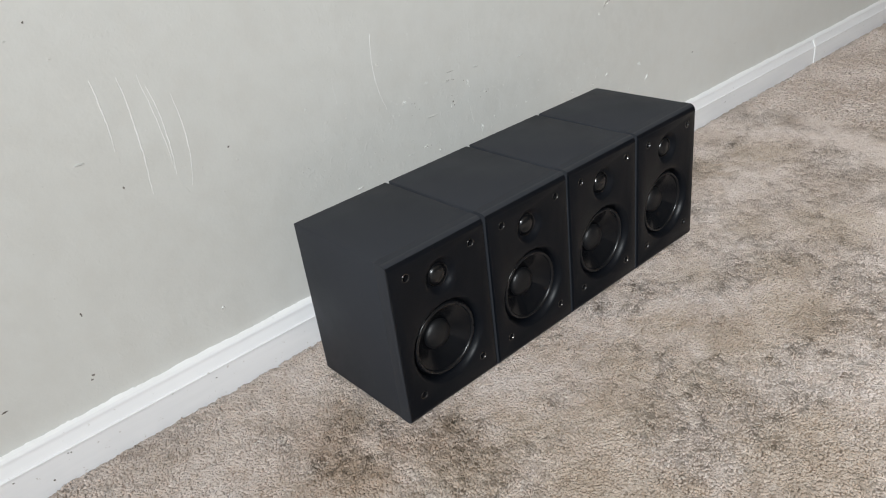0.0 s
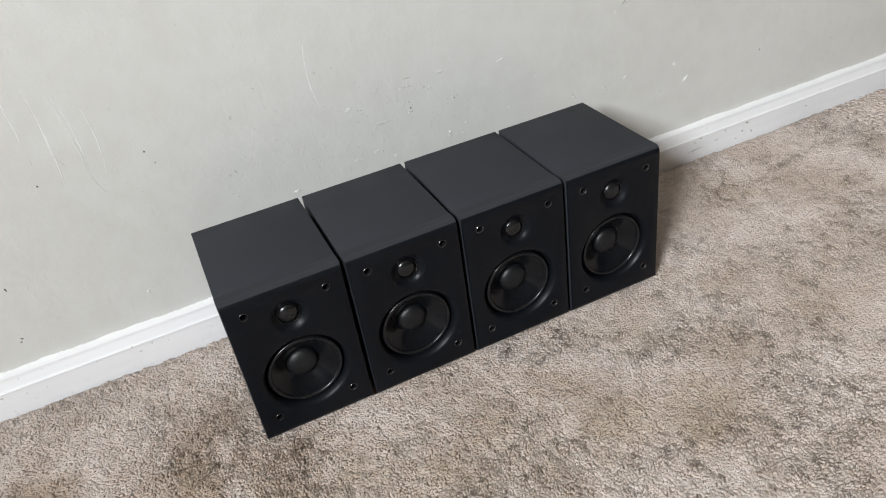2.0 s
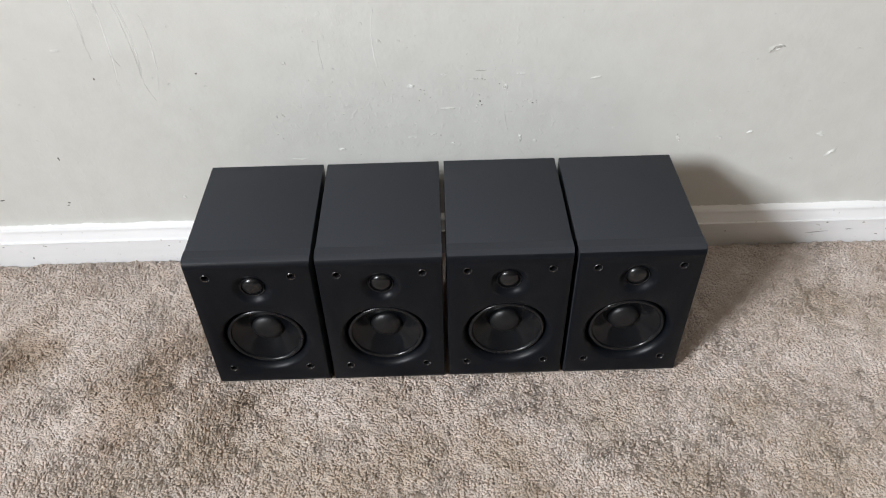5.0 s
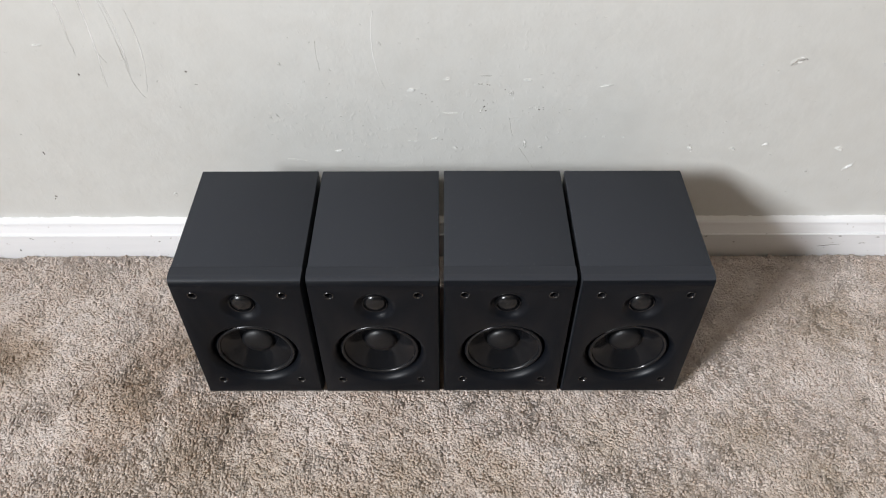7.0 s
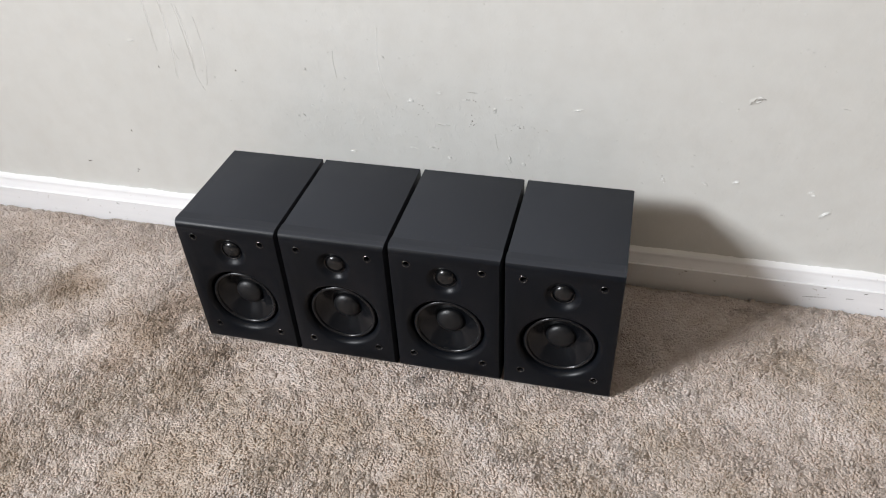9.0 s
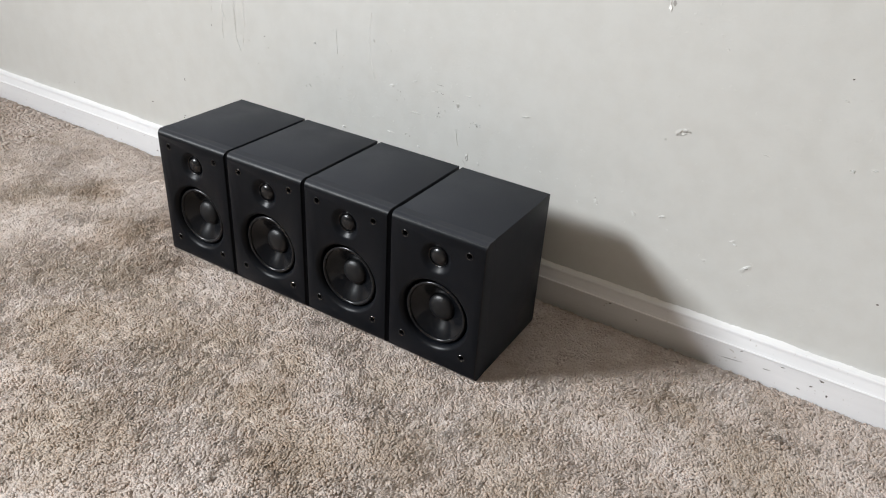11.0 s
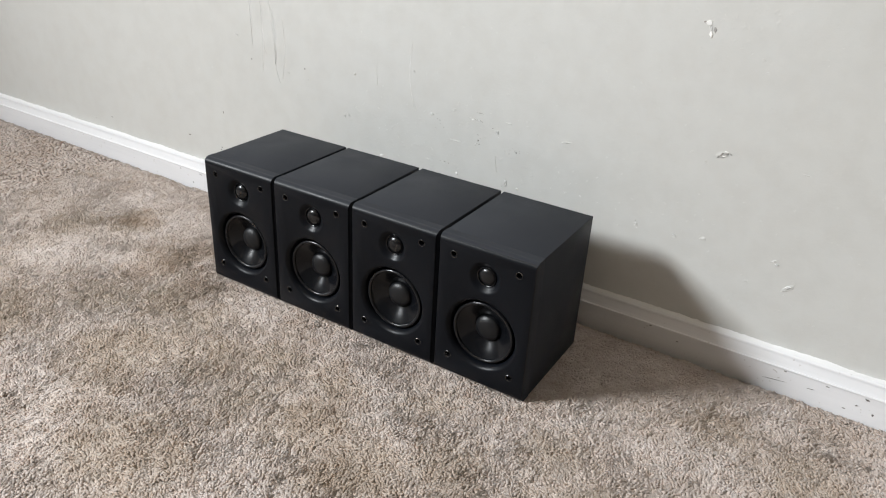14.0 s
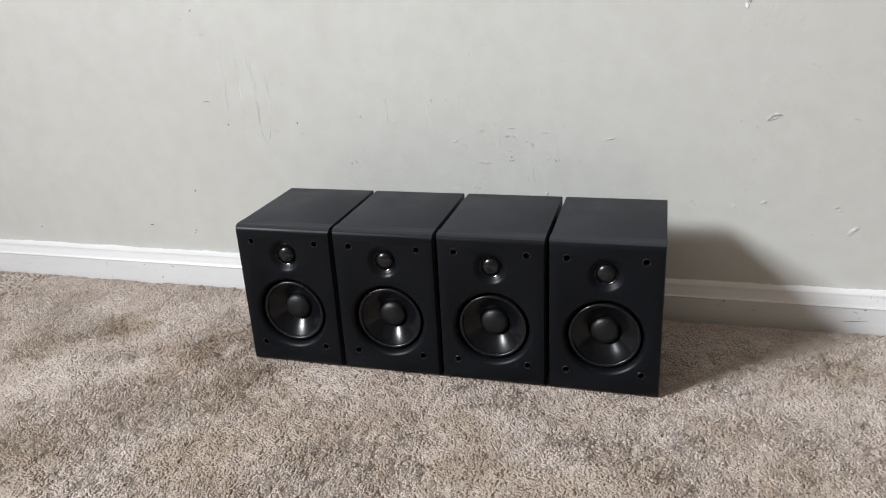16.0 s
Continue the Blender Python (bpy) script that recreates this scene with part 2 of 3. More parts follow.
tagged(part("wall_west", wall_with_window(), M_CREAM), "plain off-white painted drywall with a window opening", "wall", "", "structure")
tagged(part("ceiling", box(ROOM_L - T, ROOM_R + T, ROOM_F - T, T, ROOM_H, ROOM_H + 0.1), M_CEILING), "unseen cream ceiling, warms the bounced light", "ceiling", "", "structure")
tagged(part("floor", box(ROOM_L - T, ROOM_R + T, ROOM_F - T, T, -0.15, -0.0130), M_BACKING), "beige carpet backing under the pile", "floor", "", "structure")
tagged(part("carpet_base", box(ROOM_L - T, ROOM_R + T, ROOM_F - T, -0.050, -0.0128, -0.0024, 0.002, 1), M_YARN), "beige carpet base between the tufts", "carpet", "", "structure")


# ---- baseboard ----
def extrude_profile(profile, x0, x1, wobble=0.0, step=0.02, seed=1):
    """Sweep (y, z) pairs along x; wobble lets the line waver a little."""
    bm = bmesh.new()
    n = max(1, int((x1 - x0) / step)) if wobble else 1
    rng = random.Random(seed)
    last = None
    for k in range(n + 1):
        x = x0 + (x1 - x0) * k / n
        dy, dz = (rng.gauss(0, wobble), rng.gauss(0, wobble)) if wobble else (0, 0)
        row = [bm.verts.new((x, y + dy * (q > 0), z + dz * (q > 0))) for q, (y, z) in enumerate(profile)]
        if last:
            for a, b, c, d in zip(last, last[1:], row[1:], row):
                bm.faces.new((a, b, c, d))
        else:
            bm.faces.new(row)
        last = row
    bm.faces.new(last)
    return bm


def ragged_bead(x0, x1, step=0.004, seed=3):
    """A thin smear of caulk between trim and wall whose upper rim wavers and breaks."""
    rng = random.Random(seed)
    bm = bmesh.new()
    last, drift = None, 0.0
    for k in range(int((x1 - x0) / step) + 1):
        drift = 0.86 * drift + rng.gauss(0, 0.00035)
        up = max(-0.0012, drift + rng.gauss(0, 0.00035) + (0.0012 * rng.random() if rng.random() < 0.12 else 0))
        out = rng.gauss(0, 0.00025)
        row = [bm.verts.new((x0 + k * step, y, z)) for y, z in ((0.0002, 0.0570), (-0.0074 + out, 0.0580), (-0.0050 + out, 0.0593), (-0.0018, 0.0600 + 0.6 * up), (0.0002, 0.0608 + up))]
        if last:
            for a, b, c, d in zip(last, last[1:], row[1:], row):
                bm.faces.new((a, b, c, d))
        last = row
    return bm


BASE_PROFILE = [(-0.001, -0.03), (-0.0160, -0.03), (-0.0160, 0.0345), (-0.0172, 0.0352), (-0.0176, 0.0366), (-0.0170, 0.0378), (-0.0150, 0.0381), (-0.0142, 0.0392),
                (-0.0132, 0.0430), (-0.0118, 0.0470), (-0.0106, 0.0505), (-0.0100, 0.0535), (-0.0103, 0.0550), (-0.0096, 0.0568), (-0.0070, 0.0585), (-0.001, 0.0590)]
JOINT_X = 1.302
baseboard = tagged(part("baseboard", extrude_profile(BASE_PROFILE, ROOM_L + 0.002, JOINT_X - 0.001), M_TRIM, None, "", 25), "white painted wooden baseboard with scuffs, along the wall", "baseboard", "", "structure")
tagged(part("baseboard", extrude_profile(BASE_PROFILE, JOINT_X + 0.001, ROOM_R - 0.002), M_TRIM, None, "", 25), "white painted wooden baseboard beyond the joint", "baseboard", "", "structure")
part("caulk_bead", ragged_bead(ROOM_L + 0.003, ROOM_R - 0.003), M_CAULK, baseboard, "ragged bright white caulk bead")
part("caulk_joint", extrude_profile([(-0.002, -0.02), (-0.0176, -0.02), (-0.0178, 0.036), (-0.0160, 0.041), (-0.0122, 0.05), (-0.0108, 0.0555), (-0.002, 0.0605)], JOINT_X - 0.004, JOINT_X + 0.004, 0.0004, 0.003, 4), M_CAULK, baseboard, "white caulk over the joint")


# ---- marks on the wall and the baseboard ----
def blob(cx, cz, w, h, tilt=0.0, seed=0, proud=0.0005, y=0.0, sides=11, rough=0.35):
    """A thin irregular flake on a face that looks along -y."""
    rng = random.Random(seed)
    bm = bmesh.new()
    ct, st = math.cos(radians(tilt)), math.sin(radians(tilt))
    rim, top = [], []
    for k in range(sides):
        a = 2 * math.pi * k / sides
        r = 1 - rough * rng.random()
        u, v = w / 2 * r * math.cos(a), h / 2 * r * math.sin(a)
        for ring, s, yy in ((rim, 1.0, y + 0.0002), (top, 0.8, y - proud * (0.6 + 0.8 * rng.random()))):
            ring.append(bm.verts.new((cx + s * (u * ct - v * st), yy, cz + s * (u * st + v * ct))))
    for k in range(sides):
        bm.faces.new((rim[k], rim[(k + 1) % sides], top[(k + 1) % sides], top[k]))
    bm.faces.new(top)
    return bm


def scratch(x0, z0, x1, z1, bow=0.0, width=0.0012, proud=0.0005, seed=0):
    """A raised, wavering ridge of paint from one end to the other, with a bow to the side."""
    rng = random.Random(seed)
    bm = bmesh.new()
    n = max(6, int(math.hypot(x1 - x0, z1 - z0) / 0.005))
    way = Vector((x1 - x0, 0, z1 - z0)).normalized()
    side = Vector((way.z, 0, -way.x))
    last = None
    wob = 0.0
    for k in range(n + 1):
        f = k / n
        wob = 0.8 * wob + rng.gauss(0, 0.0003)
        c = Vector((x0, 0, z0)).lerp(Vector((x1, 0, z1)), f) + side * (4 * bow * f * (1 - f) + wob)
        wd = width * (0.35 + 0.65 * math.sin(math.pi * min(1, f + 0.06))) * (0.7 + 0.6 * rng.random()) / 2
        row = [bm.verts.new(c + side * -wd + Vector((0, 0.0002, 0))), bm.verts.new(c + side * 0.1 * wd + Vector((0, -proud * (0.5 + rng.random()), 0))), bm.verts.new(c + side * wd + Vector((0, 0.0002, 0)))]
        if last:
            bm.faces.new((last[0], last[1], row[1], row[0]))
            bm.faces.new((last[1], last[2], row[2], row[1]))
        last = row
    return bm


def dent(cx, cz, w, h, tilt=0.0, seed=0, lip=0.0009, bm=None, sides=11):
    """A hollow in the paint with a raised, uneven lip round it."""
    rng = random.Random(seed)
    bm = bm or bmesh.new()
    ct, st = math.cos(radians(tilt)), math.sin(radians(tilt))
    ragged = [0.7 + 0.5 * rng.random() for _ in range(sides)]
    rise = [0.35 + 0.9 * rng.random() for _ in range(sides)]
    last = None
    for s, up in ((1.0, -0.0002), (0.74, 1.0), (0.46, 0.12)):
        ring = []
        for k in range(sides):
            a = 2 * math.pi * k / sides
            u, v = w / 2 * s * ragged[k] * math.cos(a), h / 2 * s * ragged[k] * math.sin(a)
            ring.append(bm.verts.new((cx + u * ct - v * st, 0.0002 if up < 0 else -lip * up * rise[k], cz + u * st + v * ct)))
        if last:
            for k in range(sides):
                bm.faces.new((last[k], last[(k + 1) % sides], ring[(k + 1) % sides], ring[k]))
        last = ring
    bm.faces.new(last)
    return bm


# long scratches: start, end, bow, width
for n, (x0, z0, x1, z1, bow, wd) in enumerate([
        (-0.4560, 0.435, -0.4545, 0.353, -0.002, 0.0022), (-0.4270, 0.431, -0.4290, 0.290, -0.004, 0.0025), (-0.3985, 0.413, -0.3945, 0.303, -0.0045, 0.0020),
        (-0.4050, 0.428, -0.3955, 0.308, -0.002, 0.0013), (-0.3740, 0.397, -0.3790, 0.283, -0.0065, 0.0018), (-0.0820, 0.396, -0.0720, 0.286, 0.0075, 0.0024),
        (0.090, 0.241, 0.095, 0.212, 0.001, 0.0010), (0.089, 0.2405, 0.101, 0.2415, 0.0, 0.0014), (0.107, 0.191, 0.130, 0.153, 0.0, 0.0008), (-0.155, 0.356, -0.154, 0.315, 0.001, 0.0011), (-0.4270, 0.345, -0.4180, 0.326, 0.0, 0.0011), (-0.3940, 0.300, -0.3830, 0.274, 0.001, 0.0010), (-0.4530, 0.350, -0.4515, 0.337, 0.0, 0.0009)]):
    part("scratch", scratch(x0, z0, x1, z1, bow, wd * (1.0 if n < 5 else 0.75), 0.0004 if n < 5 else 0.0003, n), M_RIDGE if n < 6 else M_WALL, wall_north, "raised scratch in the paint")
    # A darker strip beside the ridge paints in its shaded side.
    if n < 3:
        part("shade_strip", scratch(x0 - 0.0011, z0 - 0.004, x1 - 0.0011, z1 + 0.006, bow, wd * (0.5 if n < 3 else 0.32), 0.00015, n), M_SHADE_SCUFF, wall_north, "darker strip painted as the scratch's shaded side")

# small marks: centre, width, height, tilt, look
MARKS = [
    (-0.039, 0.285, 0.008, 0.004, 10, "white"), (0.007, 0.302, 0.010, 0.0022, 15, "grey"), (0.055, 0.306, 0.020, 0.0016, -2, "dark"), (0.049, 0.293, 0.015, 0.0016, 3, "grey"),
    (0.088, 0.279, 0.004, 0.005, 30, "grey"), (0.091, 0.280, 0.003, 0.006, 10, "white"), (0.011, 0.249, 0.016, 0.0014, 0, "white"), (0.056, 0.259, 0.005, 0.003, 40, "dark"), (0.053, 0.254, 0.004, 0.002, 10, "grey"),
    (0.058, 0.253, 0.003, 0.002, 70, "dark"), (0.125, 0.257, 0.006, 0.003, 60, "grey"), (0.128, 0.254, 0.003, 0.002, 0, "dark"), (0.113, 0.198, 0.004, 0.010, 5, "white"), (0.135, 0.191, 0.005, 0.004, 0, "grey"),
    (0.401, 0.187, 0.010, 0.004, -25, "white"), (0.444, 0.195, 0.008, 0.004, 20, "white"), (0.573, 0.155, 0.016, 0.0045, 40, "white"), (0.571, 0.153, 0.013, 0.0022, 40, "grey"), (0.545, 0.190, 0.008, 0.0025, 25, "white"),
    (0.556, 0.323, 0.012, 0.0022, -6, "grey"), (-0.205, 0.171, 0.018, 0.002, -3, "grey"), (-0.142, 0.186, 0.010, 0.003, 10, "white"), (-0.039, 0.203, 0.012, 0.0018, -3, "grey"), (-0.009, 0.207, 0.009, 0.002, 20, "grey"),
    (-0.204, 0.324, 0.004, 0.004, 0, "white"), (-0.322, 0.313, 0.003, 0.003, 0, "dark"), (-0.314, 0.294, 0.004, 0.002, 0, "grey"), (-0.458, 0.309, 0.003, 0.004, 0, "dark"), (-0.551, 0.184, 0.0025, 0.008, 0, "dark"),
    (-0.496, 0.351, 0.014, 0.0018, 0, "white"), (-0.077, 0.352, 0.004, 0.005, 45, "grey"), (0.424, 0.311, 0.003, 0.003, 0, "grey"), (0.018, 0.191, 0.006, 0.003, 0, "white"), (0.246, 0.209, 0.004, 0.002, 0, "grey"),
    (-0.218, 0.246, 0.002, 0.006, 30, "grey"), (-0.227, 0.243, 0.003, 0.004, 0, "grey"), (0.341, 0.190, 0.005, 0.003, 0, "white"), (0.625, 0.440, 0.003, 0.004, 0, "dark"), (0.625, 0.414, 0.007, 0.0025, -10, "grey"),
    (0.657, 0.330, 0.006, 0.003, 0, "white"), (0.681, 0.337, 0.008, 0.002, 0, "white"), (0.549, 0.186, 0.007, 0.0025, 0, "white"), (0.516, 0.147, 0.007, 0.005, 0, "grey"), (0.739, 0.163, 0.005, 0.003, 0, "dark"),
    (-0.388, 0.106, 0.005, 0.006, 0, "white"), (-0.567, 0.098, 0.004, 0.003, 0, "dark"), (-0.663, 0.110, 0.010, 0.003, 0, "dark"), (-0.486, 0.466, 0.004, 0.002, 0, "grey"), (0.914, 0.138, 0.012, 0.003, 0, "grey"),
    (-0.498, 0.506, 0.003, 0.003, 0, "dark"), (-0.931, 0.094, 0.006, 0.003, 0, "dark"), (-0.564, 0.103, 0.004, 0.003, 0, "dark"), (-0.993, 0.079, 0.020, 0.004, 3, "grey"), (0.110, 0.300, 0.010, 0.0015, 0, "white"), (0.212, 0.291, 0.012, 0.0015, 10, "white")]
for n, (x, z, w, h, tilt, look_of) in enumerate(MARKS):
    if look_of == "white":
        mark = part("chip", dent(x, z, w * 1.35, h * 1.6, tilt, n + 20), M_WALL, wall_north, "dent with a pale painted-in rim", 80)
        # Paler flake on the upper rim puts in the light it catches.
        part("lit_rim", blob(x + 0.0002, z + 0.30 * h, w * 0.9, h * 0.55, tilt, n + 220, 0.0011, rough=0.6), M_RIDGE, mark, "pale upper rim, the dent's lit edge in colour")
    elif look_of == "grey":
        mark = part("dent", dent(x, z, w * 1.3, h * 1.6, tilt, n + 20, 0.0006), M_WALL, wall_north, "shallow dent", 80)
        part("scuff", blob(x, z, w * 0.8, h * 0.6, tilt, n + 220, 0.0004, rough=0.7), M_SHADE_SCUFF, mark, "grey scuff")
    else:
        part("scuff", blob(x, z, w * 1.2, h * 1.2, tilt, n + 20, 0.0003, rough=0.65), M_PALE_SCUFF if h < 0.002 else M_SCUFF, wall_north, "dark scuff")

# paint lumps and old roller drips, too many to count
rng_lumps = random.Random(17)
lumps = bmesh.new()
for px, pz, sx, sz, count in ((0.05, 0.27, 0.10, 0.05, 70), (-0.14, 0.24, 0.08, 0.05, 35), (0.42, 0.42, 0.10, 0.07, 45), (0.30, 0.22, 0.08, 0.04, 35), (0.55, 0.22, 0.12, 0.07, 30), (-0.35, 0.42, 0.12, 0.08, 20), (-0.55, 0.30, 0.15, 0.10, 18), (0.10, 0.42, 0.15, 0.06, 30)):
    for k in range(count):
        w = rng_lumps.uniform(0.0018, 0.0055)
        dent(rng_lumps.gauss(px, sx), max(0.08, rng_lumps.gauss(pz, sz)), w, w * rng_lumps.uniform(0.35, 0.9), rng_lumps.uniform(-60, 60), k, rng_lumps.uniform(0.0002, 0.0005), lumps, 7)
tagged(part("paint_lumps", lumps, M_WALL, wall_north, "", 80), "small lumps in the wall paint", "", "", "stuff")

# clusters of pinprick dents where something rubbed the wall
rng_marks = random.Random(5)
for cx, cz, spread_x, spread_z, count in ((0.056, 0.258, 0.004, 0.005, 6), (0.050, 0.293, 0.008, 0.0015, 5), (0.127, 0.256, 0.007, 0.004, 5), (-0.016, 0.268, 0.008, 0.006, 5), (-0.009, 0.206, 0.007, 0.002, 6), (0.088, 0.279, 0.003, 0.003, 4), (0.341, 0.188, 0.004, 0.006, 4)):
    for k in range(count):
        px, pz = cx + rng_marks.gauss(0, spread_x), cz + rng_marks.gauss(0, spread_z)
        size = rng_marks.uniform(0.0012, 0.0028)
        part("pinprick", blob(px, pz, size * 1.5, size, rng_marks.uniform(-40, 40), k, 0.0003, sides=7, rough=0.5), rng_marks.choice((M_PALE_SCUFF, M_PALE_SCUFF, M_RIDGE)), wall_north)

# two deeper chips with torn paper
gouge = part("chip", blob(0.4445, 0.3262, 0.024, 0.012, 20, 7, 0.0004, rough=0.4), M_WALL, wall_north, "chip with torn drywall paper")
for px, pz, w, h, tilt, mat, name in ((0.4480, 0.3285, 0.012, 0.0050, 12, M_PALE_SCUFF, "torn_paper"), (0.4425, 0.3268, 0.0020, 0.009, -28, M_PAPER, "torn_paper"), (0.4385, 0.3225, 0.0022, 0.008, -25, M_PALE_SCUFF, "torn_paper"),
                                      (0.4475, 0.3252, 0.009, 0.0018, 22, M_PLASTER, "bare_edge"), (0.4490, 0.3318, 0.008, 0.0018, -8, M_PLASTER, "bare_edge"), (0.4545, 0.3292, 0.006, 0.0022, -20, M_PALE_SCUFF, "torn_paper")):
    part(name, blob(px, pz, w, h, tilt, int(px * 1e4), 0.0007, -0.0004, rough=0.55), mat, gouge)
gouge = part("chip", blob(0.3895, 0.4985, 0.013, 0.0075, -12, 12, 0.0006, rough=0.5), M_PLASTER, wall_north, "bright chip where paint peeled off")
part("peeled_edge", blob(0.3945, 0.4840, 0.0065, 0.010, 12, 13, 0.0008, rough=0.5), M_PLASTER, gouge)
part("peeled_edge", blob(0.3935, 0.4915, 0.0025, 0.011, 8, 15, 0.0008, rough=0.5), M_RIDGE, gouge)
part("torn_paper", blob(0.3985, 0.4905, 0.005, 0.010, 8, 14, 0.0004, rough=0.4), M_PALE_SCUFF, gouge)
part("torn_paper", blob(0.3835, 0.4990, 0.005, 0.0022, 30, 16, 0.0010, rough=0.5), M_PAPER, gouge)

# scuffs and nail holes on the baseboard
FACE = -0.0161
for n, (x, z, w, h, tilt) in enumerate([(0.590, 0.0135, 0.048, 0.0013, 6), (0.640, 0.018, 0.014, 0.0018, 4), (0.660, 0.031, 0.008, 0.002, 0), (0.399, 0.0335, 0.007, 0.0025, 0), (0.444, 0.021, 0.005, 0.002, 0),
        (-0.624, 0.031, 0.004, 0.002, 0), (-0.649, 0.006, 0.003, 0.005, 30), (0.602, 0.033, 0.006, 0.0025, 0), (0.712, 0.031, 0.009, 0.004, -10), (0.724, 0.010, 0.004, 0.006, 0), (0.688, 0.006, 0.006, 0.002, 0),
        (0.702, 0.017, 0.006, 0.0025, 20), (-0.687, 0.030, 0.004, 0.002, 0), (-0.621, 0.030, 0.003, 0.0025, 0), (-0.43, 0.024, 0.004, 0.002, 0), (0.86, 0.02, 0.01, 0.002, 0)]):
    part("scuff", blob(x, z, w, h, tilt, n + 90, 0.0003, FACE, rough=0.6), M_SCUFF, baseboard, "dark scuff")

# ---- loudspeakers ----
W, H, D = 0.1474, 0.2226, 0.186
ROUND, SIDE, LIP = 0.0100, 0.0016, 0.022
TW_Z, WF_Z = 0.1773, 0.0862
SCREWS = [(sx * 0.0499, sz) for sx in (-1, 1) for sz in (0.1985, 0.0340)]


def circle(bm, cx, cz, r, y, n):
    vs = [bm.verts.new((cx + r * math.cos(2 * math.pi * k / n), y, cz + r * math.sin(2 * math.pi * k / n))) for k in range(n)]
    return vs, [bm.edges.new((vs[k], vs[(k + 1) % n])) for k in range(n)]


def dish(bm, ring, cx, cz, r0, profile):
    """Carry an existing ring on through (radius, y) pairs."""
    for r, y in profile:
        nxt = [bm.verts.new((cx + (v.co.x - cx) * r / r0, y, cz + (v.co.z - cz) * r / r0)) for v in ring]
        for k in range(len(ring)):
            bm.faces.new((ring[k], ring[(k + 1) % len(ring)], nxt[(k + 1) % len(ring)], nxt[k]))
        ring, r0 = nxt, r


def baffle_mesh():
    bm = bmesh.new()
    # front plane at y = 0, going back to y = LIP
    def loop(a):
        s, c = math.sin(a), math.cos(a)
        x, z0, z1, y = W / 2 - SIDE * (1 - s), ROUND * (1 - s), H - ROUND * (1 - s), ROUND * (1 - c)
        return [bm.verts.new(p) for p in ((-x, y, z0), (x, y, z0), (x, y, z1), (-x, y, z1))]
    first = loop(0)
    edges = [bm.edges.new((first[k], first[(k + 1) % 4])) for k in range(4)]
    tw, e = circle(bm, 0, TW_Z, 0.0248, 0, 64)
    edges += e
    wf, e = circle(bm, 0, WF_Z, 0.0575, 0, 96)
    edges += e
    sockets = []
    for sx, sz in SCREWS:
        ring, e = circle(bm, sx, sz, 0.0054, 0, 24)
        edges += e
        sockets.append((ring, sx, sz))
    bmesh.ops.triangle_fill(bm, use_beauty=True, use_dissolve=False, edges=edges)
    # triangle_fill may also close the circles: take out faces that lie inside them
    holes = [(0, TW_Z, 0.0248), (0, WF_Z, 0.0575)] + [(sx, sz, 0.0054) for sx, sz in SCREWS]
    inside = [f for f in bm.faces if any(all(math.hypot(v.co.x - cx, v.co.z - cz) < r * 1.001 for v in f.verts) for cx, cz, r in holes)]
    bmesh.ops.delete(bm, geom=inside, context="FACES_ONLY")
    dish(bm, tw, 0, TW_Z, 0.0248, [(0.0244, 0.0001), (0.0236, 0.0003), (0.0222, 0.0010), (0.0204, 0.0024), (0.0186, 0.0041), (0.0171, 0.0054), (0.0156, 0.0062), (0.0154, 0.0130)])
    dish(bm, wf, 0, WF_Z, 0.0575, [(0.0570, 0.0002), (0.0560, 0.0007), (0.0545, 0.0019), (0.0530, 0.0040), (0.0518, 0.0064), (0.0509, 0.0090), (0.0505, 0.0175)])
    for ring, sx, sz in sockets:
        dish(bm, ring, sx, sz, 0.0054, [(0.0052, 0.0004), (0.0052, 0.008)])
    last = first
    for k in range(1, 9):
        nxt = loop(math.pi / 2 * k / 8)
        for q in range(4):
            bm.faces.new((last[q], last[(q + 1) % 4], nxt[(q + 1) % 4], nxt[q]))
        last = nxt
    back = [bm.verts.new((v.co.x, LIP, v.co.z)) for v in last]
    for q in range(4):
        bm.faces.new((last[q], last[(q + 1) % 4], back[(q + 1) % 4], back[q]))
    return bm


